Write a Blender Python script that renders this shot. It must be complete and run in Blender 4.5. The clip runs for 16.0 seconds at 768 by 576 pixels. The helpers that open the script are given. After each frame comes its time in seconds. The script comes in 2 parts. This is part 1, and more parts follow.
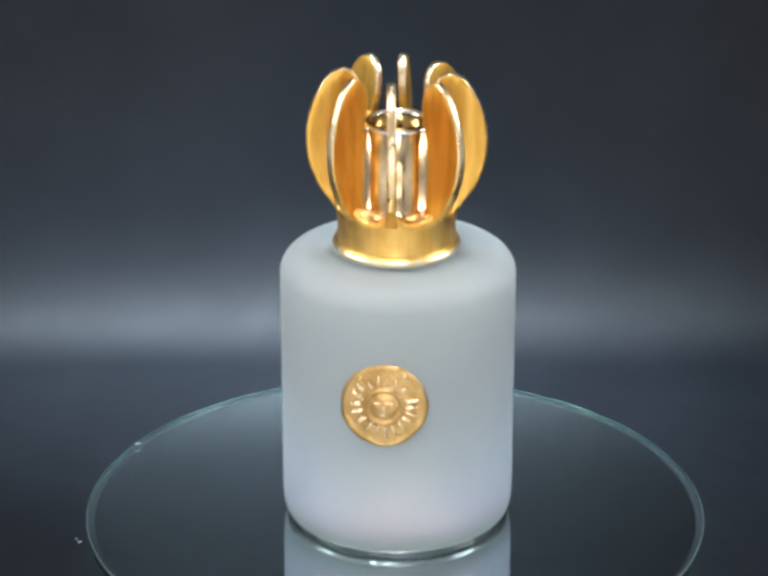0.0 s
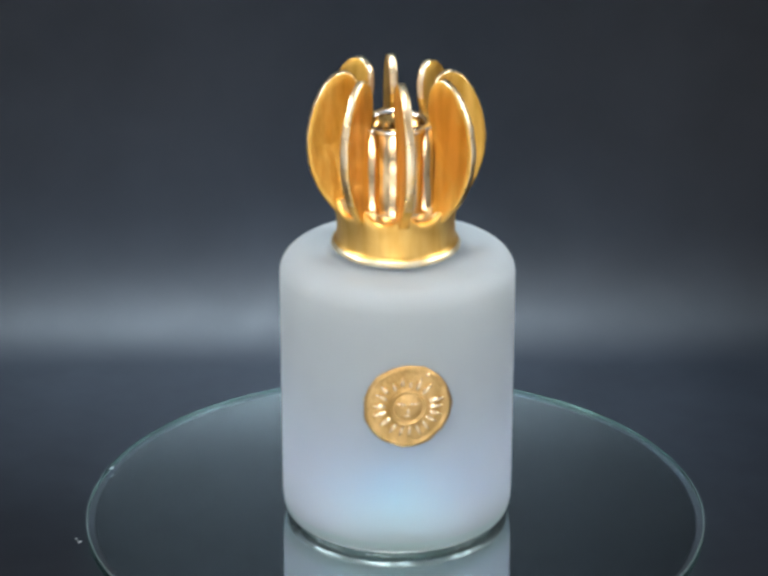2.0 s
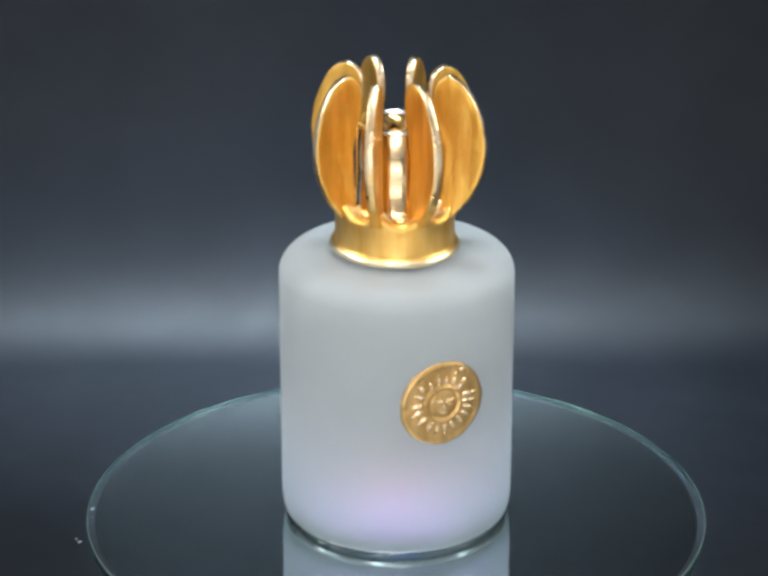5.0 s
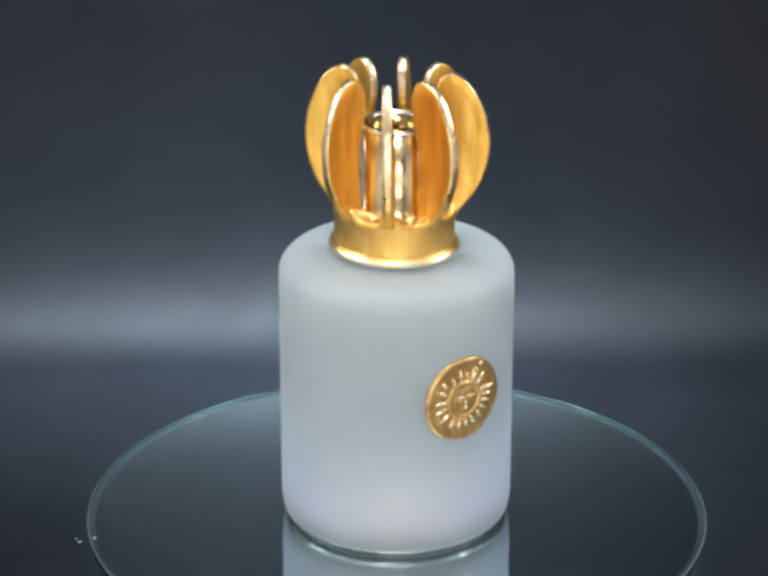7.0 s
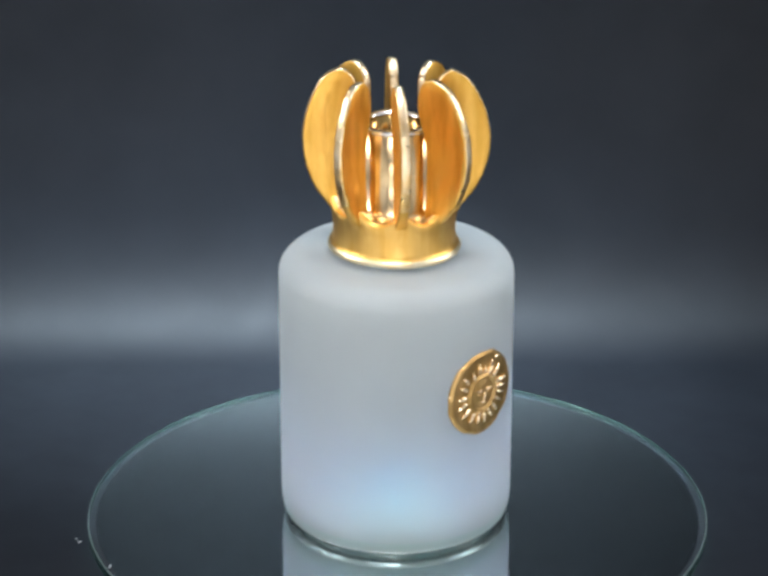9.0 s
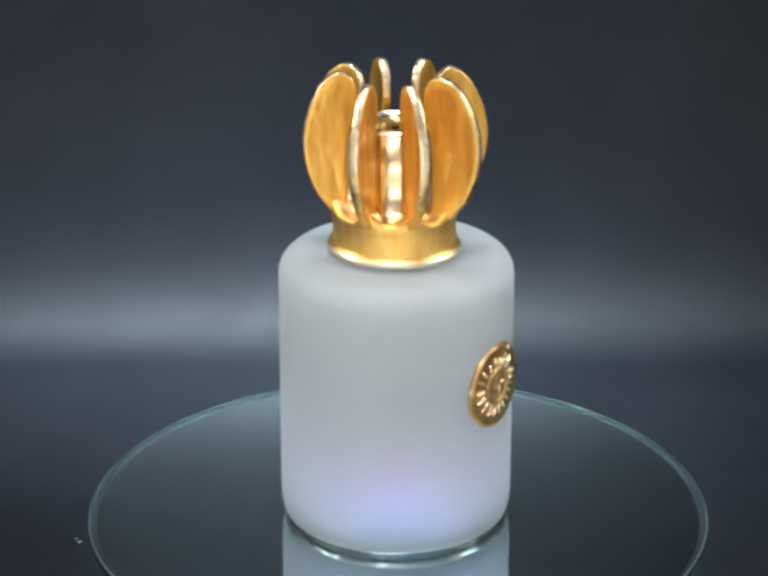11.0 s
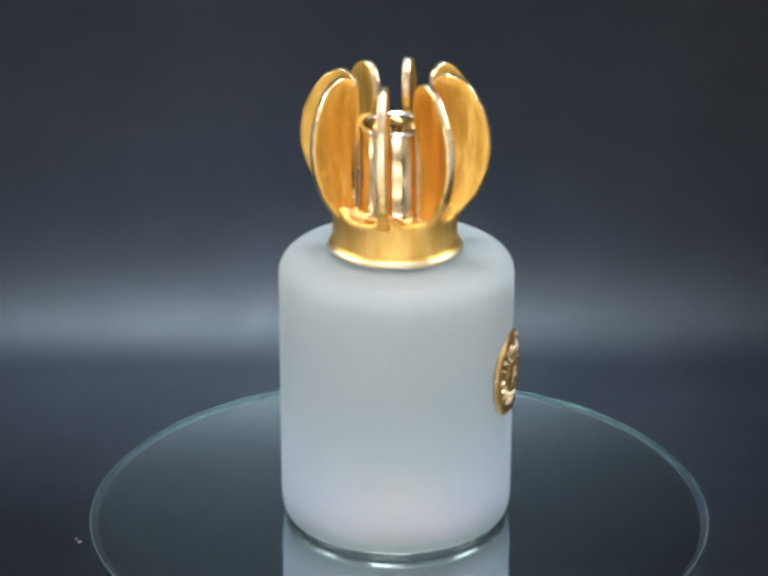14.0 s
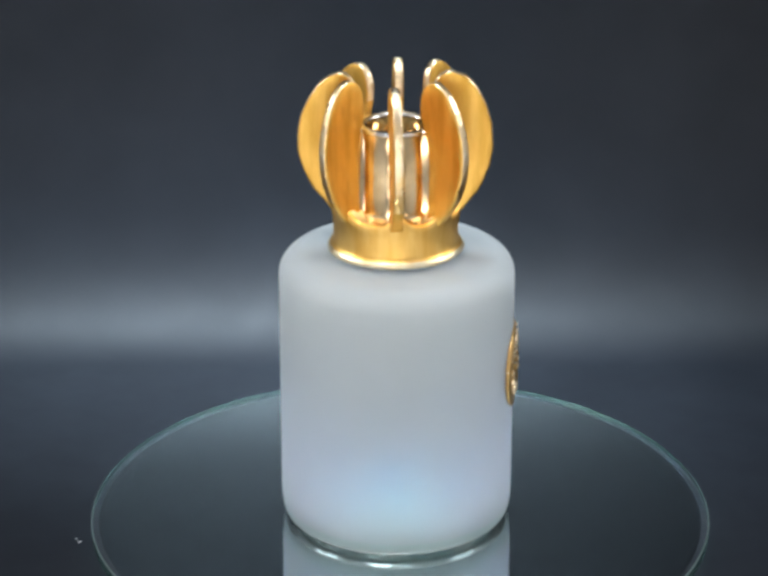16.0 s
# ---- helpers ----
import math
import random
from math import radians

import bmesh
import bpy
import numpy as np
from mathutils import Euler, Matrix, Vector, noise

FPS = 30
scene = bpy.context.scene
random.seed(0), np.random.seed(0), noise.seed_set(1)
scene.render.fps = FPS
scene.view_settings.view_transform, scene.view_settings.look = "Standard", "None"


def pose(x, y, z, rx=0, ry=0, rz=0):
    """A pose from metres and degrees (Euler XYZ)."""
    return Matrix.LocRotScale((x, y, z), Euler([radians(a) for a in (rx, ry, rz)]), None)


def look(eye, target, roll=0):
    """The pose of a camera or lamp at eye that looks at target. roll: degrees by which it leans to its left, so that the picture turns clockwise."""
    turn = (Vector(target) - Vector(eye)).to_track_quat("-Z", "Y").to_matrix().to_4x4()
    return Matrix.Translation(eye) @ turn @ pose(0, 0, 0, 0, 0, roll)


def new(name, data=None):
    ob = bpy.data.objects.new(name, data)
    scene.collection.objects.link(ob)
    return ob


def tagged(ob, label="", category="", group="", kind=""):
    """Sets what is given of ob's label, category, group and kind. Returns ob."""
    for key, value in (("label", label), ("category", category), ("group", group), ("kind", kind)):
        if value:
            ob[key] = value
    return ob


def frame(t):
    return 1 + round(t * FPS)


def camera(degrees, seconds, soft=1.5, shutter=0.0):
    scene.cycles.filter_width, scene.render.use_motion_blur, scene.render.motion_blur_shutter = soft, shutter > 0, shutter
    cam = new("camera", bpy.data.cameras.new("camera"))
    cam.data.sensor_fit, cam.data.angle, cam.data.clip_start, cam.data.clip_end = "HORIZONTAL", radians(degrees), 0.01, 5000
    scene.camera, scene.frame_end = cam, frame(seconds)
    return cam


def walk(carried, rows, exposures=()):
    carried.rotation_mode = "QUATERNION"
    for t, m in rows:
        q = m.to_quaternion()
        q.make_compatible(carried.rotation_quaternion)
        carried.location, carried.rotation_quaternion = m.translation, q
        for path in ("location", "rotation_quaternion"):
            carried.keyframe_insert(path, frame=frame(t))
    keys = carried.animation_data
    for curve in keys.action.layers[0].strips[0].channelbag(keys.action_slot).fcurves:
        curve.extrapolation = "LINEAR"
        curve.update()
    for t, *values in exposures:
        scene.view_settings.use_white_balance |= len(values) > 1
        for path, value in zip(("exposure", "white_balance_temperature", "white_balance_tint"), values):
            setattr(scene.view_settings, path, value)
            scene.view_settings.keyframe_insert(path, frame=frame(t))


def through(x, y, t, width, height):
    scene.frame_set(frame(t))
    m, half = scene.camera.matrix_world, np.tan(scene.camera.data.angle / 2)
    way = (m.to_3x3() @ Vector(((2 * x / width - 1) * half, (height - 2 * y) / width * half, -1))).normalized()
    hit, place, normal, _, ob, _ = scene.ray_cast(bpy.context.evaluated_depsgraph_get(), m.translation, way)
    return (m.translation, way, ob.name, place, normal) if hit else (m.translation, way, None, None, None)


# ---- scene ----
cam = camera(16.225, 16.0, soft=3.5)
EYE, PITCH = Vector((-0.00491, -0.78659, 0.40557)), 0.39584
AIM = EYE + Vector((0.0, math.cos(PITCH), -math.sin(PITCH)))
walk(cam, [(0.0, look(EYE, AIM, 0.02)), (16.0, look(EYE, AIM, 0.02))])

# ---- light: LED strips under a small photo box's roof, with unseen front and side fills ----
world = bpy.data.worlds.new("world")
scene.world = world
world.use_nodes = True
wbg = world.node_tree.nodes["Background"]
wbg.inputs[0].default_value, wbg.inputs[1].default_value = (0.75, 0.86, 1.0, 1), 0.05


def area_lamp(name, eye, target, sx, sy, watts, colour, spread=180):
    data = bpy.data.lights.new(name, "AREA")
    data.shape, data.size, data.size_y, data.energy, data.color, data.spread = "RECTANGLE", sx, sy, watts, colour, radians(spread)
    lamp = new(name, data)
    lamp.matrix_world = look(eye, target)
    return lamp


area_lamp("led_strip", (-0.09, -0.27, 0.60), (-0.04, -0.32, 0.0), 0.40, 0.07, 1.48, (1.0, 0.975, 0.94), 90)
area_lamp("led_strip", (-0.137, 0.145, 0.58), (-0.127, 0.17, 0.0), 0.45, 0.08, 1.05, (0.72, 0.88, 1.0), 34)
# Unseen low lamp added in front to light the bottle's walls evenly.
area_lamp("front_fill", (-0.04, -0.80, 0.17), (0.0, 0.0, 0.03), 0.50, 0.16, 1.72, (1.0, 0.995, 0.985))
# Unseen lamps added on both sides to brighten the blades' faces.
area_lamp("side_fill", (-0.32, -0.02, 0.30), (0.0, -0.02, 0.125), 0.20, 0.10, 0.075, (1.0, 0.99, 0.97), 50)
area_lamp("side_fill", (0.32, -0.02, 0.30), (0.0, -0.02, 0.125), 0.20, 0.10, 0.075, (1.0, 0.99, 0.97), 50)
scene.view_settings.exposure = -0.19


# ---- materials ----
def material(name):
    m = bpy.data.materials.new(name)
    m.use_nodes = True
    nt = m.node_tree
    return m, nt, nt.nodes["Principled BSDF"], nt.nodes["Material Output"]


def node(nt, kind, **values):
    n = nt.nodes.new(kind)
    for key, value in values.items():
        n.inputs[key.replace("_", " ")].default_value = value
    return n


def grain(nt, scale, detail=4.0, stretch=(1, 1, 1)):
    """Noise in the thing's own space, at a number of waves per metre."""
    co = nt.nodes.new("ShaderNodeTexCoord")
    mp = nt.nodes.new("ShaderNodeMapping")
    mp.inputs["Scale"].default_value = stretch
    nt.links.new(co.outputs["Object"], mp.inputs["Vector"])
    n = node(nt, "ShaderNodeTexNoise", Scale=scale, Detail=detail)
    nt.links.new(mp.outputs["Vector"], n.inputs["Vector"])
    return n.outputs["Fac"]


def ramp(nt, fac, *stops):
    r = nt.nodes.new("ShaderNodeValToRGB")
    e = r.color_ramp.elements
    while len(e) < len(stops):
        e.new(0.5)
    for el, (pos, col) in zip(e, stops):
        el.position, el.color = pos, (*col, 1)
    nt.links.new(fac, r.inputs["Fac"])
    return r.outputs["Color"]


def bump(nt, height, strength, distance, into):
    b = node(nt, "ShaderNodeBump", Strength=strength, Distance=distance)
    nt.links.new(height, b.inputs["Height"])
    nt.links.new(b.outputs["Normal"], into)
    return b


def gold_material(name, base, low, rough, wear, stretch=(1, 1, 0.35), waves=260, deep=0.0012):
    m, nt, p, out = material(name)
    p.inputs["Metallic"].default_value = 1.0
    nt.links.new(ramp(nt, grain(nt, 260, 5, (1, 1, 0.18)), (0.32, low), (0.60, base)), p.inputs["Base Color"])
    r = ramp(nt, grain(nt, 420, 6), (0.25, (rough * 0.85,) * 3), (0.75, (rough * 1.2,) * 3))
    nt.links.new(r, p.inputs["Roughness"])
    if wear:
        bump(nt, grain(nt, waves, 5, stretch), wear, deep, p.inputs["Normal"])
    return m


GOLD = gold_material("cast_gold", (0.91, 0.555, 0.135), (0.70, 0.385, 0.068), 0.45, 0.38)


def rim_material():
    """Gold with patchily rubbed, pale upper rims, the overhead highlight put into their colour too, while the lower
    rims stay yellow.
    """
    m = gold_material("blade_edge_gold", (0.95, 0.80, 0.58), (0.90, 0.66, 0.36), 0.29, 0.45, (1, 1, 1), 520, 0.0008)
    nt = m.node_tree
    p = nt.nodes["Principled BSDF"]
    pale = p.inputs["Base Color"].links[0].from_socket
    co = nt.nodes.new("ShaderNodeTexCoord")
    xyz = nt.nodes.new("ShaderNodeSeparateXYZ")
    nt.links.new(co.outputs["Object"], xyz.inputs[0])
    patch = nt.nodes.new("ShaderNodeMath")
    patch.operation = "MULTIPLY_ADD"
    patch.inputs[1].default_value = 0.045
    nt.links.new(grain(nt, 190, 4), patch.inputs[0])
    nt.links.new(xyz.outputs["Z"], patch.inputs[2])
    # Paler with height: rubbed gold plus the lamp's highlight as colour.
    pale_up = node(nt, "ShaderNodeMapRange")
    pale_up.inputs["From Min"].default_value, pale_up.inputs["From Max"].default_value = 0.132, 0.154
    nt.links.new(patch.outputs[0], pale_up.inputs["Value"])
    mix = nt.nodes.new("ShaderNodeMixRGB")
    mix.inputs[1].default_value = (0.86, 0.54, 0.18, 1)
    nt.links.new(pale_up.outputs[0], mix.inputs[0])
    nt.links.new(pale, mix.inputs[2])
    nt.links.new(mix.outputs[0], p.inputs["Base Color"])
    return m


GOLD_BLADE_EDGE = rim_material()
GOLD_COLLAR = gold_material("turned_gold", (0.93, 0.59, 0.18), (0.82, 0.45, 0.095), 0.40, 0.35, (0.03, 0.03, 1.0), 2200, 0.0002)
GOLD_BRIGHT = gold_material("polished_gold", (0.82, 0.62, 0.38), (0.78, 0.55, 0.29), 0.20, 0)
turned = GOLD_BRIGHT.node_tree.nodes.new("ShaderNodeTangent")
turned.direction_type, turned.axis = "RADIAL", "Z"
GOLD_BRIGHT.node_tree.links.new(turned.outputs[0], GOLD_BRIGHT.node_tree.nodes["Principled BSDF"].inputs["Tangent"])
GOLD_BRIGHT.node_tree.nodes["Principled BSDF"].inputs["Anisotropic"].default_value = 0.95
GOLD_BRIGHT.node_tree.nodes["Principled BSDF"].inputs["Anisotropic Rotation"].default_value = 0.25
# Darker gold: the hole's shade is put into the well's colour.
GOLD_WELL = gold_material("shaded_well", (0.55, 0.36, 0.14), (0.35, 0.22, 0.08), 0.15, 0.1)
SILVER = gold_material("worn_silver_rim", (0.88, 0.87, 0.86), (0.80, 0.77, 0.72), 0.16, 0.10)
# Paler gold: the overhead lamp's white highlight put into the lip's colour.
GOLD_LIP = gold_material("lip_highlight_gold", (0.98, 0.86, 0.62), (0.95, 0.74, 0.42), 0.36, 0.25)
# Medallion relief in paler gold, its white highlights put into the colour.
GOLD_RELIEF = gold_material("relief_highlight_gold", (0.94, 0.78, 0.54), (0.88, 0.64, 0.36), 0.26, 0.15)
GOLD_PALE = gold_material("stamped_gold", (0.74, 0.48, 0.20), (0.50, 0.30, 0.10), 0.36, 0.6, (1, 1, 1), 700, 0.0006)


def frosted_material(name="frosted_glass", low=(0.485, 0.507, 0.515), high=(0.535, 0.560, 0.566), through=(0.86, 0.89, 0.90), rough=0.40, share=0.6):
    m, nt, p, out = material(name)
    p.inputs["Roughness"].default_value = rough
    p.inputs["IOR"].default_value = 1.45
    nt.links.new(ramp(nt, grain(nt, 60, 3), (0.3, low), (0.7, high)), p.inputs["Base Color"])
    p.inputs["Sheen Weight"].default_value, p.inputs["Sheen Roughness"].default_value = 0.3, 0.45
    bump(nt, grain(nt, 2600, 3), 0.12, 0.0003, p.inputs["Normal"])
    tr = node(nt, "ShaderNodeBsdfTranslucent", Color=(*through, 1))
    mix = node(nt, "ShaderNodeMixShader", Fac=share)
    nt.links.new(p.outputs[0], mix.inputs[1])
    nt.links.new(tr.outputs[0], mix.inputs[2])
    clear = node(nt, "ShaderNodeBsdfGlass", Color=(0.96, 0.98, 0.98, 1), Roughness=0.75, IOR=1.45)
    both = node(nt, "ShaderNodeMixShader", Fac=0.18)
    nt.links.new(mix.outputs[0], both.inputs[1])
    nt.links.new(clear.outputs[0], both.inputs[2])
    nt.links.new(both.outputs[0], out.inputs["Surface"])
    return m


def glass_material(name, colour, rough=0.0, ior=1.5):
    m, nt, p, out = material(name)
    g = node(nt, "ShaderNodeBsdfGlass", Color=(*colour, 1), Roughness=rough, IOR=ior)
    nt.links.new(g.outputs[0], out.inputs["Surface"])
    return m


def backing_material():
    m, nt, p, out = material("half_mirror")
    d = node(nt, "ShaderNodeBsdfDiffuse")
    nt.links.new(ramp(nt, grain(nt, 30, 5), (0.3, (0.006, 0.009, 0.012)), (0.7, (0.010, 0.014, 0.018))), d.inputs["Color"])
    g = node(nt, "ShaderNodeBsdfGlossy", Color=(0.86, 0.94, 0.97, 1), Roughness=0.03)
    mix = node(nt, "ShaderNodeMixShader", Fac=0.70)
    nt.links.new(d.outputs[0], mix.inputs[1])
    nt.links.new(g.outputs[0], mix.inputs[2])
    nt.links.new(mix.outputs[0], out.inputs["Surface"])
    return m


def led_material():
    """A lamp whose colour runs round its rim: cyan, blue, violet, pink, then a dim grey-white."""
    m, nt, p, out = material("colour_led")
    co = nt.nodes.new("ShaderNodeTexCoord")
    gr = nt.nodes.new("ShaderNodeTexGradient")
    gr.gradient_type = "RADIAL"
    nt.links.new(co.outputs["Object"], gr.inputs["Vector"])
    # The grey-white level is raised to brighten the lower bottle.
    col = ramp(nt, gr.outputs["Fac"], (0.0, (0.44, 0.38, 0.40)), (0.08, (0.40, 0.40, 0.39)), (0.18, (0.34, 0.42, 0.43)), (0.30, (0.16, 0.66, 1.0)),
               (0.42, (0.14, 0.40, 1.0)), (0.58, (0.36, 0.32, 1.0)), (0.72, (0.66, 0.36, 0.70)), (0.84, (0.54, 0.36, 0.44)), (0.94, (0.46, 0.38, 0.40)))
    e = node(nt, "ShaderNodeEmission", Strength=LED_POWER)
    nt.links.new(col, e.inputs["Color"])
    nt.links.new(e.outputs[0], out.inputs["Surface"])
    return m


def polished_material():
    m, nt, p, out = material("polished_foot_glass")
    nt.links.new(ramp(nt, grain(nt, 90, 3), (0.3, (0.84, 0.90, 0.89)), (0.7, (0.92, 0.95, 0.95))), p.inputs["Base Color"])
    p.inputs["Roughness"].default_value, p.inputs["IOR"].default_value = 0.20, 2.2
    # Mostly metallic, standing in for the glass foot's bright internal reflection.
    p.inputs["Metallic"].default_value = 0.9
    return m


POLISHED = polished_material()
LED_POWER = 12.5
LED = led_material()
BACKING = backing_material()
FROSTED = frosted_material()
HEEL = frosted_material("heel_glass", (0.47, 0.53, 0.52), (0.54, 0.60, 0.59), (0.78, 0.88, 0.86), 0.30)
FLOOR_GLASS = frosted_material("floor_glass", (0.30, 0.38, 0.36), (0.38, 0.46, 0.44), (0.50, 0.66, 0.60), 0.2, 0.5)
PLATE = glass_material("plate_glass", (0.965, 0.985, 0.985), 0.0, 1.55)


def edge_material():
    m, nt, p, out = material("ground_green_edge")
    g = node(nt, "ShaderNodeBsdfGlass", Color=(0.48, 0.80, 0.71, 1), Roughness=0.22, IOR=1.5)
    d = node(nt, "ShaderNodeBsdfDiffuse")
    nt.links.new(ramp(nt, grain(nt, 200, 4), (0.3, (0.30, 0.52, 0.47)), (0.7, (0.46, 0.66, 0.61))), d.inputs["Color"])
    mix = node(nt, "ShaderNodeMixShader", Fac=0.01)
    nt.links.new(g.outputs[0], mix.inputs[1])
    nt.links.new(d.outputs[0], mix.inputs[2])
    nt.links.new(mix.outputs[0], out.inputs["Surface"])
    return m


EDGE = edge_material()
ARRIS = frosted_material("ground_arris", (0.05, 0.08, 0.075), (0.15, 0.19, 0.18), (0.30, 0.42, 0.38), 0.30, 0.3)


def sheet_material():
    m, nt, p, out = material("black_backdrop_sheet")
    nt.links.new(ramp(nt, grain(nt, 35, 6), (0.3, (0.0095, 0.0125, 0.0188)), (0.7, (0.0135, 0.0172, 0.0248))), p.inputs["Base Color"])
    nt.links.new(ramp(nt, grain(nt, 90, 5), (0.2, (0.51,) * 3), (0.8, (0.58,) * 3)), p.inputs["Roughness"])
    p.inputs["Specular IOR Level"].default_value = 0.31
    bump(nt, grain(nt, 900, 4), 0.06, 0.0005, p.inputs["Normal"])
    return m


SHEET = sheet_material()


def plain_material(name, a, b, rough):
    m, nt, p, out = material(name)
    nt.links.new(ramp(nt, grain(nt, 12, 5), (0.3, a), (0.7, b)), p.inputs["Base Color"])
    p.inputs["Roughness"].default_value = rough
    return m


WALL = plain_material("box_lining", (0.76, 0.77, 0.78), (0.82, 0.83, 0.84), 0.6)
ROOM = plain_material("room_wall", (0.05, 0.05, 0.055), (0.07, 0.07, 0.075), 0.8)
LINT = plain_material("lint", (0.55, 0.58, 0.60), (0.7, 0.72, 0.74), 0.9)


# ---- mesh helpers ----
def mesh_of(name, bm, *mats, smooth=True):
    bmesh.ops.recalc_face_normals(bm, faces=bm.faces)
    me = bpy.data.meshes.new(name)
    bm.to_mesh(me)
    bm.free()
    for m in mats:
        me.materials.append(m)
    if smooth:
        me.polygons.foreach_set("use_smooth", [True] * len(me.polygons))
    return me


def part(name, bm, mat, parent, label="", at=None, smooth=True):
    ob = new(name, mesh_of(name, bm, *(mat if isinstance(mat, tuple) else (mat,)), smooth=smooth))
    ob.parent = parent
    if at is not None:
        ob.matrix_basis = at
    return tagged(ob, label) if label else ob


def lathe(profile, seg=128, wave=None):
    """Turn (r, z) points round the z axis; r = 0 closes an end."""
    bm = bmesh.new()
    rows = []
    for i, (r, z) in enumerate(profile):
        if r <= 1e-7:
            rows.append([bm.verts.new((0, 0, z))])
            continue
        row = []
        for k in range(seg):
            a = 2 * math.pi * k / seg
            rr, zz = (r, z) if wave is None else wave(r, z, a)
            row.append(bm.verts.new((rr * math.cos(a), rr * math.sin(a), zz)))
        rows.append(row)
    for a, b in zip(rows, rows[1:]):
        n = max(len(a), len(b))
        for k in range(n):
            q = [a[k % len(a)], a[(k + 1) % len(a)], b[(k + 1) % len(b)], b[k % len(b)]]
            q = list(dict.fromkeys(q))
            if len(q) > 2:
                bm.faces.new(q)
    return bm


def arc(cx, cz, r, a0, a1, n):
    return [(cx + r * math.cos(radians(a0 + (a1 - a0) * i / n)), cz + r * math.sin(radians(a0 + (a1 - a0) * i / n))) for i in range(n + 1)]


def spline(points, n=6, closed=True):
    """A smooth line through a few control points."""
    out, m = [], len(points)
    for i in range(m if closed else m - 1):
        p = [Vector(points[(i + k) % m] if closed else points[min(max(i + k, 0), m - 1)]) for k in (-1, 0, 1, 2)]
        for j in range(n):
            t = j / n
            out.append(0.5 * (2 * p[1] + (p[2] - p[0]) * t + (2 * p[0] - 5 * p[1] + 4 * p[2] - p[3]) * t * t + (3 * p[1] - p[0] - 3 * p[2] + p[3]) * t ** 3))
    return out


# ---- the setting ----
def backdrop_sheet():
    start, bend, z0, steep, run = -0.125, 0.117, -0.0039, 94, 0.058
    line = [(start, z0), (-0.05, z0), (0.05, z0), (bend, z0)]
    y, z, step = bend, z0, 0.004
    for i in range(150):
        a = radians(steep) * (1 - math.exp(-(i + 0.5) * step / run))
        y, z = y + step * math.cos(a), z + step * math.sin(a)
        line.append((y, z))
    bm = bmesh.new()
    cols = [[bm.verts.new((x, y, z)) for y, z in line] for x in np.linspace(-0.30, 0.30, 13)]
    for a, b in zip(cols, cols[1:]):
        for k in range(len(a) - 1):
            bm.faces.new((a[k], b[k], b[k + 1], a[k + 1]))
    geo = bmesh.ops.extrude_face_region(bm, geom=bm.faces[:])
    for v in geo["geom"]:
        if isinstance(v, bmesh.types.BMVert):
            v.co.z -= 0.0012
            v.co.y += 0.0006
    tagged(new("ground", mesh_of("ground", bm, SHEET)), "matte black backdrop sheet curving up behind a glass plate", "backdrop", kind="structure")


def slab(name, size, at, mat, label, category):
    bm = bmesh.new()
    bmesh.ops.create_cube(bm, size=1)
    for v in bm.verts:
        v.co = Vector((v.co.x * size[0], v.co.y * size[1], v.co.z * size[2]))
    ob = new(name, mesh_of(name, bm, mat, smooth=False))
    ob.matrix_world = pose(*at)
    return tagged(ob, label, category, kind="structure")


backdrop_sheet()
# Box faces out of view, added white to bounce light onto gold and bottle.
slab("floor", (0.74, 1.42, 0.02), (0, -0.17, -0.0145), WALL, "white floor of the photo box", "floor")
slab("wall_west", (0.02, 1.42, 0.70), (-0.38, -0.17, 0.3255), WALL, "white lining of the photo box", "wall")
slab("wall_east", (0.02, 1.42, 0.70), (0.38, -0.17, 0.3255), WALL, "white lining of the photo box", "wall")
# Added near black so the upper sheet reflects little from the front.
slab("wall_south", (0.78, 0.02, 0.70), (0, -0.89, 0.3255), ROOM, "unseen near-black wall added behind the camera", "wall")
slab("wall_north", (0.78, 0.02, 0.70), (0, 0.55, 0.3255), WALL, "white back of the photo box", "wall")
slab("ceiling", (0.78, 1.46, 0.02), (0, -0.17, 0.6857), WALL, "white roof of the photo box", "ceiling")


# ---- the turning glass plate ----
def glass_plate():
    R, t, c = 0.1003, 0.0037, 0.0003
    bm = lathe([(0, 0), (0.05, 0), (R - c, 0), (R, -c), (R, -t + c), (R - c, -t), (R * 0.975, -t), (0.05, -t), (0, -t)], 256)
    for f in bm.faces:
        z = f.calc_center_median().z
        f.material_index = 1 if -t + 1e-5 < z < -1e-5 else 0 if z > -t / 2 or f.calc_center_median().xy.length > R * 0.97 else 2
        if -c < z < -1e-5:
            f.material_index = 3
    root = new("glass_plate", mesh_of("glass_plate", bm, PLATE, EDGE, BACKING, ARRIS, smooth=False))
    for v in root.data.vertices:
        long = 0.002 * (v.co.y - v.co.x)
        v.co.x -= 0.00130 + long
        v.co.y -= 0.00034 - long
    root.visible_shadow = False
    for x, y, size, turn in ((-0.0893, 0.0452, 0.0011, 30),):
        bm = bmesh.new()
        bmesh.ops.create_icosphere(bm, subdivisions=1, radius=0.5)
        for v in bm.verts:
            v.co = Vector((v.co.x * size * 2.0, v.co.y * size * 0.7, v.co.z * 0.0002))
        part("dust_fleck", bm, LINT, root, at=pose(x, y, 0.0001, 0, 0, turn))
    tagged(root, "round clear glass plate with a greenish edge", "plate")
    return root


# ---- the bottle ----
BODY_R, BODY_H = 0.0372, 0.0897
CAP_Z = 0.0878
CAP_OFF = (-0.0010, 0.0013)


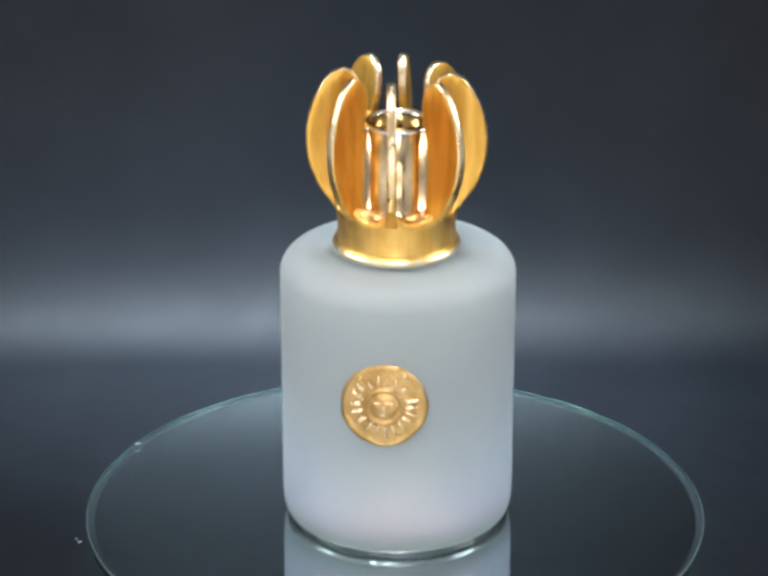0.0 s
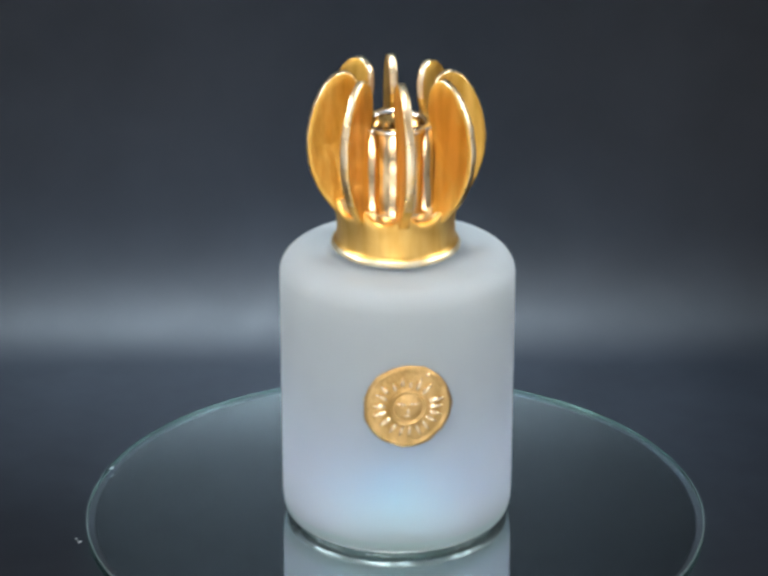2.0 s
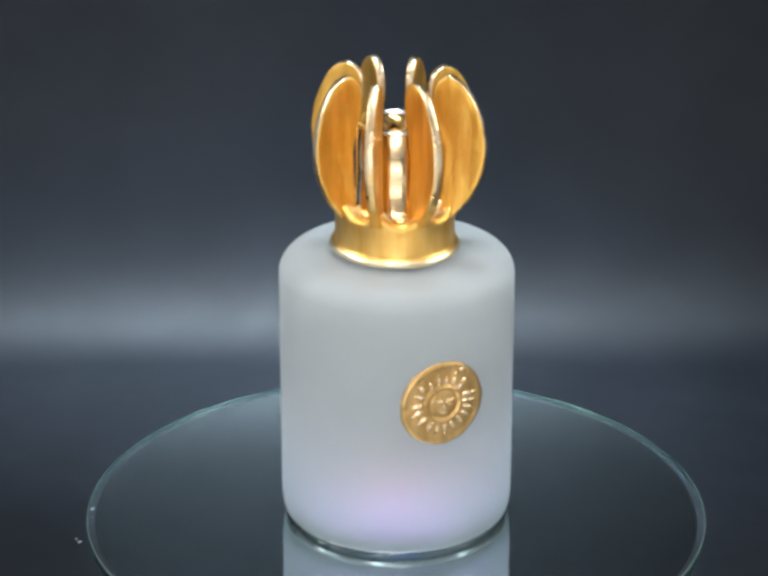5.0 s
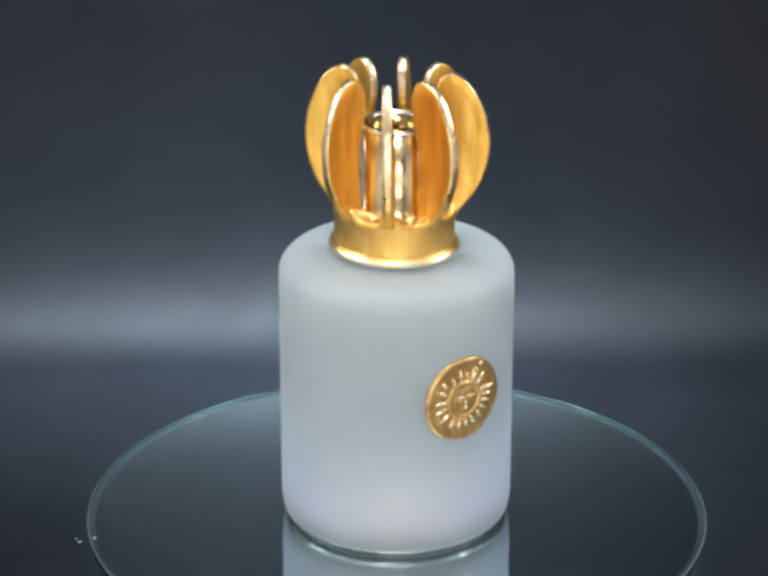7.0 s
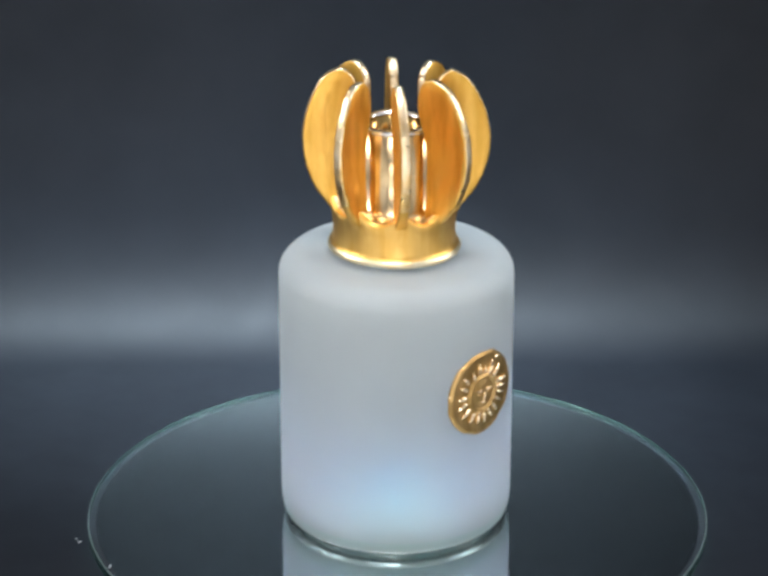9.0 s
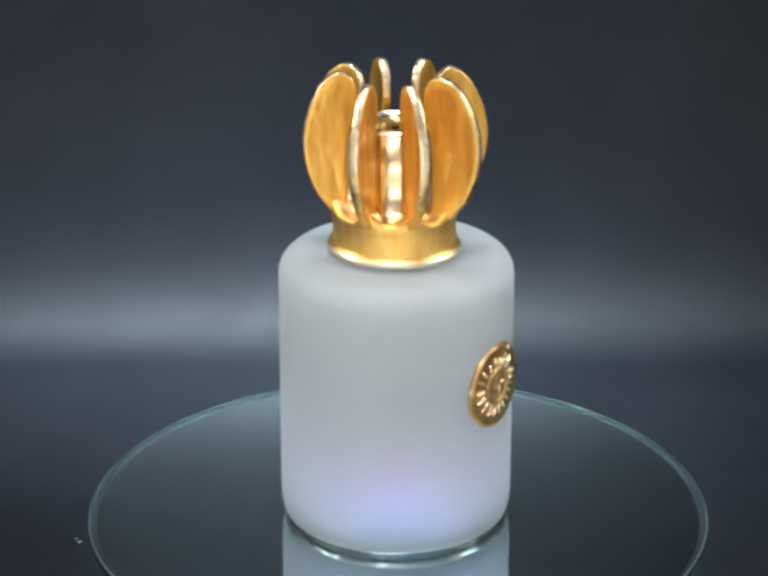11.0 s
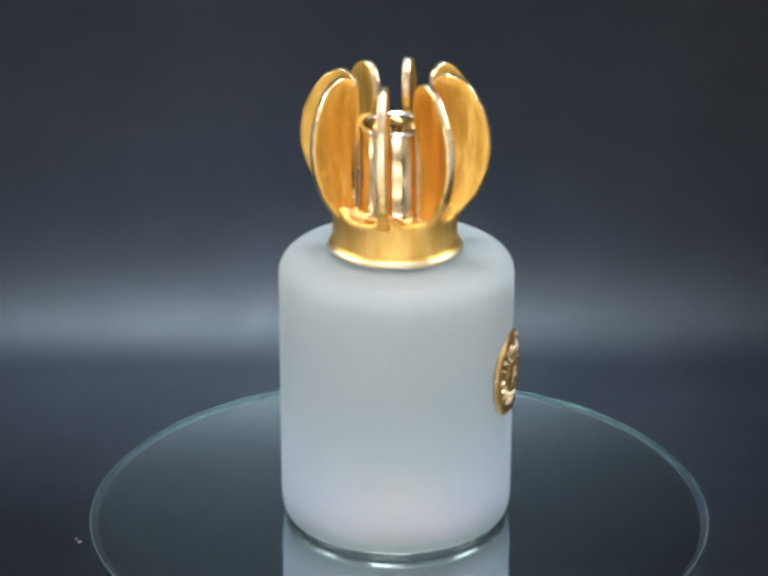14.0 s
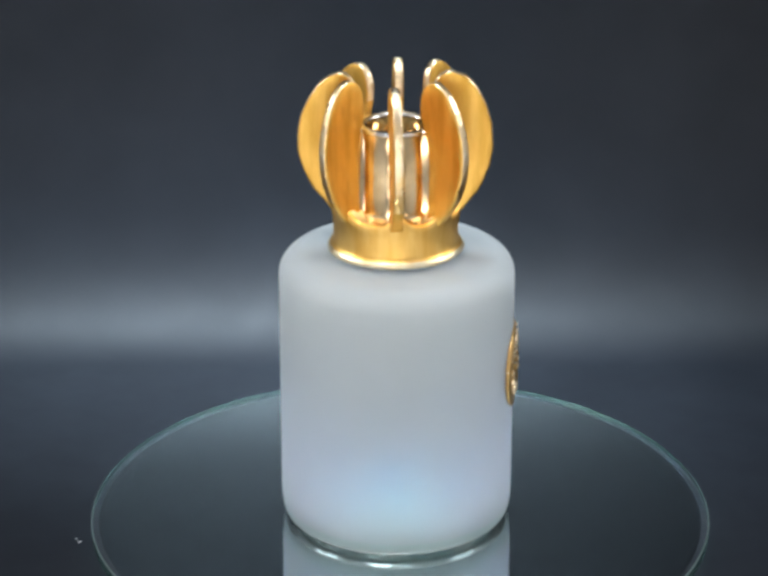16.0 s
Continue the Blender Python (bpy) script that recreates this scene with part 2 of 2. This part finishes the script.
def bottle_body():
    R, H, s, b, w = BODY_R, BODY_H, 0.0070, 0.0040, 0.0022
    outer = [(0.0330, 0.0013), (R - 0.0012, 0.0013), (R - 0.00105, 0.0016), (R - 0.00080, 0.0023), (R - 0.00045, 0.0035), (R - 0.00022, 0.0050), (R - 0.0001, 0.0065), (R - 0.00004, 0.0082), (R, 0.0100)]
    outer += [(R, 0.02), (R, 0.04), (R, 0.06)] + arc(R - s, H - s, s, 0, 84, 12) + [(0.024, H + 0.0003), (0.0175, H + 0.0004)]
    inner = [(0.0175, H - w)] + [(0.024, H - w)] + arc(R - s, H - s, s - w, 84, 0, 10) + [(R - w, 0.05), (R - w, 0.012), (R - w - 0.0006, 0.0085), (R - w - 0.0025, 0.0064), (0.0330, 0.0060), (0.0330, 0.0013)]
    bm = lathe(outer + inner, 160)
    for f in bm.faces:
        f.material_index = int(f.calc_center_median().z < 0.0045)
    return bm


def blade_mesh(thick, seed, inner, outer, lean):
    """One hand-cast blade: a crescent with a flat rubbed rim, dished faces and a flared root."""
    rng = random.Random(seed)
    line = spline([(0.0150, 0.0950), (0.0174, 0.0992), (0.0210, 0.1043), (0.0242, 0.1090), (0.0269, 0.1165), (0.0277, 0.1240), (0.0267, 0.1318),
                   (0.0238, 0.1393), (0.0204, 0.1440), (0.0162, 0.1459), (0.0129, 0.1442), (0.0113, 0.1402), (0.0114, 0.1345),
                   (0.0134, 0.1274), (0.0144, 0.1205), (0.0141, 0.1095), (0.0138, 0.0990), (0.0140, 0.0945)], 6)
    n = len(line)
    for p in line:
        p.x += outer * max(0.0, (p.x - 0.0196) / 0.008) if p.x > 0.0196 else inner * min(1.0, max(0.0, (0.0196 - p.x) / 0.0045)) * min(1.0, max(0.0, (p.y - 0.097) / 0.008))
    nicks = [rng.uniform(-0.00011, 0.00011) for _ in line]
    waves = [rng.uniform(0, 6.28) for _ in range(4)]
    mid = Vector((0.0196, 0.1215))
    dish = (rng.uniform(0.0002, 0.0006), rng.uniform(0.0002, 0.0006))
    bm = bmesh.new()
    rings = []
    for side in (-1, 1):
        levels = ((0.0, 0.30), (0.0002, 0.43), (0.0006, 0.49)) if side > 0 else ((0.0006, 0.49), (0.0002, 0.43), (0.0, 0.30))
        for inset, y in levels:
            ring = []
            for i, p in enumerate(line):
                tan = (line[(i + 1) % n] - line[i - 1]).normalized()
                outward = 1.0 if i < n * 0.62 else 0.3
                q = p + Vector((-tan.y, tan.x)) * (inset + nicks[i] * outward)
                ring.append(bm.verts.new((q.x, side * y * thick, q.y)))
            rings.append(ring)
    for r, (a, b) in enumerate(zip(rings, rings[1:])):
        for k in range(n):
            f = bm.faces.new((a[k], a[(k + 1) % n], b[(k + 1) % n], b[k]))
            f.material_index = int(r in (1, 2, 3) and n * 0.16 < k < n * 0.66)
    for side, rim in ((-1, rings[0]), (1, rings[-1])):
        last = rim
        for scale in (0.86, 0.66, 0.42, 0.18):
            depth = dish[side > 0] * (1 - scale) ** 0.6
            inner = []
            for v in rim:
                x, z = mid.x + (v.co.x - mid.x) * scale, mid.y + (v.co.z - mid.y) * scale
                lump = 0.00010 * math.sin(x * 700 + waves[0]) * math.sin(z * 330 + waves[1 + (side > 0)]) + 0.00005 * math.sin(z * 900 + waves[3])
                inner.append(bm.verts.new((x, side * (0.49 * thick - depth + lump), z)))
            for k in range(n):
                bm.faces.new((last[k], last[(k + 1) % n], inner[(k + 1) % n], inner[k]))
            last = inner
        tip = bm.verts.new((mid.x, side * (0.49 * thick - dish[side > 0]), mid.y))
        for k in range(n):
            bm.faces.new((last[k], last[(k + 1) % n], tip))
    for v in bm.verts:
        up = (v.co.z - 0.1) / 0.045
        v.co.y *= 1 + 1.6 * max(0.0, (0.1055 - v.co.z) / 0.009) ** 2
        v.co.y *= 1 - 0.16 * max(0.0, up) ** 2
        v.co.y += (v.co.x - 0.0272) * 0.06 + lean * max(0.0, up) ** 2
    return bm


BLADES = (-0.065, 0.72, 1.52, 2.25, 2.99, 3.80, 4.725, 5.485)
INNER = (-0.0007, 0.0011, 0, 0, 0, 0, 0, 0.0008)
OUTER = (0.0004, 0.0007, 0, 0, 0.0008, -0.0005, 0, 0)
LEAN = (-0.0006, 0.0008, 0, 0, 0.0002, -0.0016, 0.0003, 0)


def cap_collar():
    H = CAP_Z

    def wave(r, z, a):
        """The upper edge climbs towards each blade and sags in a rounded saddle between them."""
        near = min(abs((a - (b - math.pi / 2) + math.pi) % (2 * math.pi) - math.pi) for b in BLADES)
        high = min(1.0, max(0.0, (z - H - 0.0085) / 0.005))
        root = math.exp(-(near / 0.17) ** 2)
        z += high * (0.0034 * root - 0.0008)
        r *= 1 + 0.004 * math.sin(3 * a + 1) + 0.0025 * math.sin(7 * a) * (z < H + 0.003)
        return r + (0.0009 * high * root if r > 0.0165 else 0.0), z
    prof = [(0.0, H + 0.0010), (0.0187, H + 0.0010), (0.0195, H + 0.0012), (0.0199, H + 0.0016), (0.0200, H + 0.0021), (0.0197, H + 0.0027), (0.0193, H + 0.0032), (0.0188, H + 0.0037)]
    prof += [(0.0185, H + 0.0043), (0.0183, H + 0.0053), (0.0182, H + 0.0080), (0.0182, H + 0.0096), (0.0182, H + 0.0110), (0.0184, H + 0.0124), (0.0185, H + 0.0136), (0.0183, H + 0.0146), (0.0178, H + 0.0151)]
    prof += [(0.0171, H + 0.0152), (0.0163, H + 0.0149), (0.0154, H + 0.0143), (0.0142, H + 0.0138), (0.0120, H + 0.0136), (0.0, H + 0.0136)]
    bm = lathe(prof, 256, wave)
    for f in bm.faces:
        c = f.calc_center_median()
        # Outer and inner lip faces take the gold with the painted highlight.
        f.material_index = int(c.z < H + 0.0034 or (c.xy.length < 0.0172 and c.z > H + 0.012))
    return bm


def wick_tube():
    z0, z1, r = CAP_Z + 0.0130, 0.1295, 0.0119
    bm = lathe([(0, z0), (r + 0.0012, z0), (r + 0.0012, z0 + 0.0022), (r + 0.0007, z0 + 0.0030), (r + 0.0001, z0 + 0.0033), (r, z1 - 0.015), (r - 0.0001, z1 - 0.0012),
                  (r - 0.0032, z1 - 0.0012), (r - 0.0034, z1 - 0.0060), (r - 0.0040, z1 - 0.0070), (0, z1 - 0.0072)], 96)
    for f in bm.faces:
        c = f.calc_center_median()
        f.material_index = int(c.z > z1 - 0.0080 and c.xy.length < r - 0.0010)
    return bm


def tube_rim():
    z1, r = 0.1295, 0.0119
    return lathe([(r - 0.0034, z1 - 0.0011), (r, z1 - 0.0011), (r + 0.00005, z1 - 0.0006), (r - 0.0003, z1 - 0.0001), (r - 0.0008, z1), (r - 0.0022, z1 - 0.0002), (r - 0.0034, z1 - 0.0009), (r - 0.0034, z1 - 0.0011)], 96)


MEDAL_BEND = 0.085


def medallion_disc():
    """A stamped disc in its own space: x across, z up, y out of the glass (towards -y)."""
    bm = bmesh.new()
    R, n, m = 0.0136, 120, 30
    rows = []
    for i in range(1, m + 1):
        row, u = [], i / m
        for k in range(n):
            a = 2 * math.pi * k / n
            edge = 1 + 0.014 * math.sin(2 * a + 0.4) + 0.008 * math.sin(5 * a + 2) + 0.006 * math.sin(11 * a + 1) + 0.004 * math.sin(17 * a)
            x, z = R * edge * u * math.cos(a), R * 1.02 * edge * u * math.sin(a)
            h = 0.0011 - 0.0005 * max(0, (u - 0.90) / 0.10) ** 2 + 0.00022 * math.exp(-((u - 0.92) / 0.04) ** 2) * (1 + 0.6 * math.sin(9 * a))
            h += 0.0008 * max(0, 1 - (u / 0.33) ** 2) ** 0.5 + 0.0011 * math.exp(-((u - 0.41) / 0.036) ** 2)
            h += 0.00004 * math.sin(x * 1500 + 1) * math.sin(z * 1300) + 0.00003 * math.sin(x * 2900 + z * 2100)
            row.append(bm.verts.new((x, -h + x * x / (2 * MEDAL_BEND), z)))
        rows.append(row)
    centre = bm.verts.new((0, -0.0019, 0))
    for k in range(n):
        bm.faces.new((centre, rows[0][k], rows[0][(k + 1) % n]))
        for a, b in zip(rows, rows[1:]):
            bm.faces.new((a[k], b[k], b[(k + 1) % n], a[(k + 1) % n]))
    back = [bm.verts.new((v.co.x * 0.97, v.co.y + 0.0009, v.co.z * 0.97)) for v in rows[-1]]
    for k in range(n):
        bm.faces.new((rows[-1][k], back[k], back[(k + 1) % n], rows[-1][(k + 1) % n]))
    bm.faces.new(back)
    return bm


def bar_mesh(length, width, height):
    """A rounded, tapered bar along +z, proud towards -y."""
    bm = bmesh.new()
    bmesh.ops.create_uvsphere(bm, u_segments=12, v_segments=8, radius=0.5)
    for v in bm.verts:
        v.co = Vector((v.co.x * width * (1.15 - 0.6 * (v.co.z + 0.5)), v.co.y * height * 2, v.co.z * length))
    return bm


def perfume_bottle():
    root = new("perfume_bottle")
    tagged(root, "frosted glass perfume bottle with gold crown cap and sun medallion", "bottle")
    part("bottle_body", bottle_body(), (FROSTED, HEEL), root, "milky frosted glass body", pose(-0.0005, 0.0009, 0))
    at = pose(-0.0005, 0.0009, 0)
    R = BODY_R
    part("glass_floor", lathe([(0, 0.0012), (0.0329, 0.0012), (0.0329, 0.0058), (0, 0.0058)], 96), FLOOR_GLASS, root, at=at)

    def uneven(r, z, a):
        chip = 0.00016 * math.sin(9 * a + 2) + 0.00018 * math.sin(23 * a) + 0.00010 * math.sin(41 * a + 1)
        return r + (chip if z < 0.0004 else 0.0), z
    foot = [(0.0330, 0.00005), (R - 0.00245, 0.00005), (R - 0.00210, 0.00036), (R - 0.00165, 0.00082), (R - 0.00125, 0.00128), (0.0350, 0.00128), (0.0330, 0.00128), (0.0330, 0.00005)]
    part("base_ring", lathe(foot, 240, uneven), POLISHED, root, "polished chamfered foot of the bottle", at)
    cap = part("cap", cap_collar(), (GOLD_COLLAR, GOLD_LIP), root, "gold metal cap collar")
    cap.matrix_basis = pose(*CAP_OFF, 0.00051) @ Matrix.Diagonal((1.016, 1.071, 1.0228, 1.0))
    tube = part("wick_tube", wick_tube(), (GOLD_BRIGHT, GOLD_WELL), cap, "polished gold tube")
    part("tube_rim", tube_rim(), SILVER, tube, "bright silvery rim")
    rng = random.Random(4)
    for turn, inner, outer, lean, tall in zip(BLADES, INNER, OUTER, LEAN, (1.0, 0.985, 0.972, 0.965, 0.975, 0.985, 0.99, 1.0)):
        ob = new("blade", mesh_of("blade", blade_mesh(0.0032, 20 + round(turn * 10), inner, outer, lean), GOLD, GOLD_BLADE_EDGE))
        ob.parent = cap
        ob.matrix_basis = pose(0, 0, 0.093, 0, 0, math.degrees(turn) - 90) @ pose(0, 0, 0, rng.uniform(-1.2, 1.2), 0, 0) @ Matrix.Diagonal((1, 1, tall, 1)) @ pose(0, 0, -0.093)
    a = -0.119
    med = part("medallion", medallion_disc(), GOLD_PALE, root, "round stamped gold sun medallion")
    med.matrix_basis = pose(0.0364 * math.sin(a) - 0.0005, -0.0364 * math.cos(a) + 0.0006, 0.0526, 0, 0, math.degrees(a))
    rays = ((15, 6.6, 11.2, 1.9), (1, 6.4, 10.4, 1.5), (-14, 6.8, 10.6, 1.3), (-30, 6.6, 10.2, 1.2), (66, 6.0, 10.8, 1.5), (45, 6.0, 10.6, 1.5), (84, 6.6, 9.0, 1.3), (101, 7.0, 10.0, 1.4),
            (121, 6.4, 9.4, 1.3), (140, 7.8, 11.0, 1.7), (156, 6.6, 10.8, 1.5), (177, 7.0, 10.6, 1.7), (194, 6.8, 11.0, 1.7), (214, 6.6, 10.6, 1.7), (236, 6.4, 10.2, 1.4),
            (255, 6.4, 10.0, 1.3), (273, 6.4, 9.8, 1.3), (292, 6.4, 10.2, 1.3), (311, 6.6, 10.2, 1.3))
    for deg, r0, r1, wide in rays:
        r, b = (r0 + r1) / 2000, radians(deg)
        x, z = r * math.cos(b), r * math.sin(b)
        slope = math.degrees(math.atan(x / MEDAL_BEND))
        part("ray", bar_mesh((r1 - r0 + 0.7) / 1000, wide * 0.95 / 1000, 0.0010), GOLD_RELIEF, med, at=pose(x, -0.0011 + x * x / (2 * MEDAL_BEND), z, 0, 0, slope) @ pose(0, 0, 0, 0, 90 - deg + rng.uniform(-9, 9), 0))
    part("rim_bead", bar_mesh(0.0016, 0.0014, 0.0007), GOLD_RELIEF, med, at=pose(0.0062, -0.0009, 0.0108, 0, 40, 0))
    part("rim_bead", bar_mesh(0.0016, 0.0010, 0.0005), GOLD_RELIEF, med, at=pose(-0.0129, 0.0006, 0.0022, 0, 90, 0))
    part("raised_ridge", bar_mesh(0.0026, 0.0010, 0.0005), GOLD_RELIEF, med, at=pose(0, -0.0019, -0.0008))
    for sx in (-1, 1):
        part("raised_ridge", bar_mesh(0.0036, 0.0009, 0.0006), GOLD_RELIEF, med, at=pose(0.0021 * sx, -0.0018, 0.0014, 0, 80 * sx, 0))
        part("raised_ridge", bar_mesh(0.0018, 0.0009, 0.0004), GOLD_PALE, med, at=pose(0.0021 * sx, -0.0017, 0.0001, 0, 90, 0))
    part("raised_ridge", bar_mesh(0.0024, 0.0008, 0.0004), GOLD_RELIEF, med, at=pose(0, -0.0017, -0.0027, 0, 88, 0))
    return root


# Unseen lamp, added inside the bottle to give its colour-cycling glow.
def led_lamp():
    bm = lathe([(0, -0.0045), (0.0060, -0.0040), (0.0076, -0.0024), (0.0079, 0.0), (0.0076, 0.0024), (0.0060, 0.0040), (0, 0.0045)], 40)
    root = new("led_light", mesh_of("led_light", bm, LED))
    return tagged(root, "unseen colour-changing lamp added inside the frosted bottle for its glow", "lamp")


plate = glass_plate()
bottle = perfume_bottle()
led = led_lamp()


def lint_speck(x, y, size):
    bm = bmesh.new()
    bmesh.ops.create_icosphere(bm, subdivisions=1, radius=0.5)
    for v in bm.verts:
        v.co = Vector((v.co.x * size * 2.2, v.co.y * size, v.co.z * size * 0.5))
    ob = new("lint", mesh_of("lint", bm, LINT))
    ob.matrix_world = pose(x, y, -0.0038, 0, 0, 40)
    tagged(ob, "tiny pale speck of lint on the black sheet", "lint")


lint_speck(-0.1028, -0.0188, 0.0007)
lint_speck(-0.1040, -0.0165, 0.0005)


def motions():
    times = [0.0, 0.1, 0.5] + [float(t) for t in range(1, 16)] + [15.5, 15.9, 16.0]
    rate = 5.762
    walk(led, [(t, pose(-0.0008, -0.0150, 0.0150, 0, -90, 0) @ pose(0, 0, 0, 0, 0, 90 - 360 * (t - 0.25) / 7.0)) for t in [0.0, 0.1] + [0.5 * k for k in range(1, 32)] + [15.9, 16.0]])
    for thing in (plate, bottle):
        walk(thing, [(t, pose(0, 0, 0, 0, 0, rate * t)) for t in times])


motions()
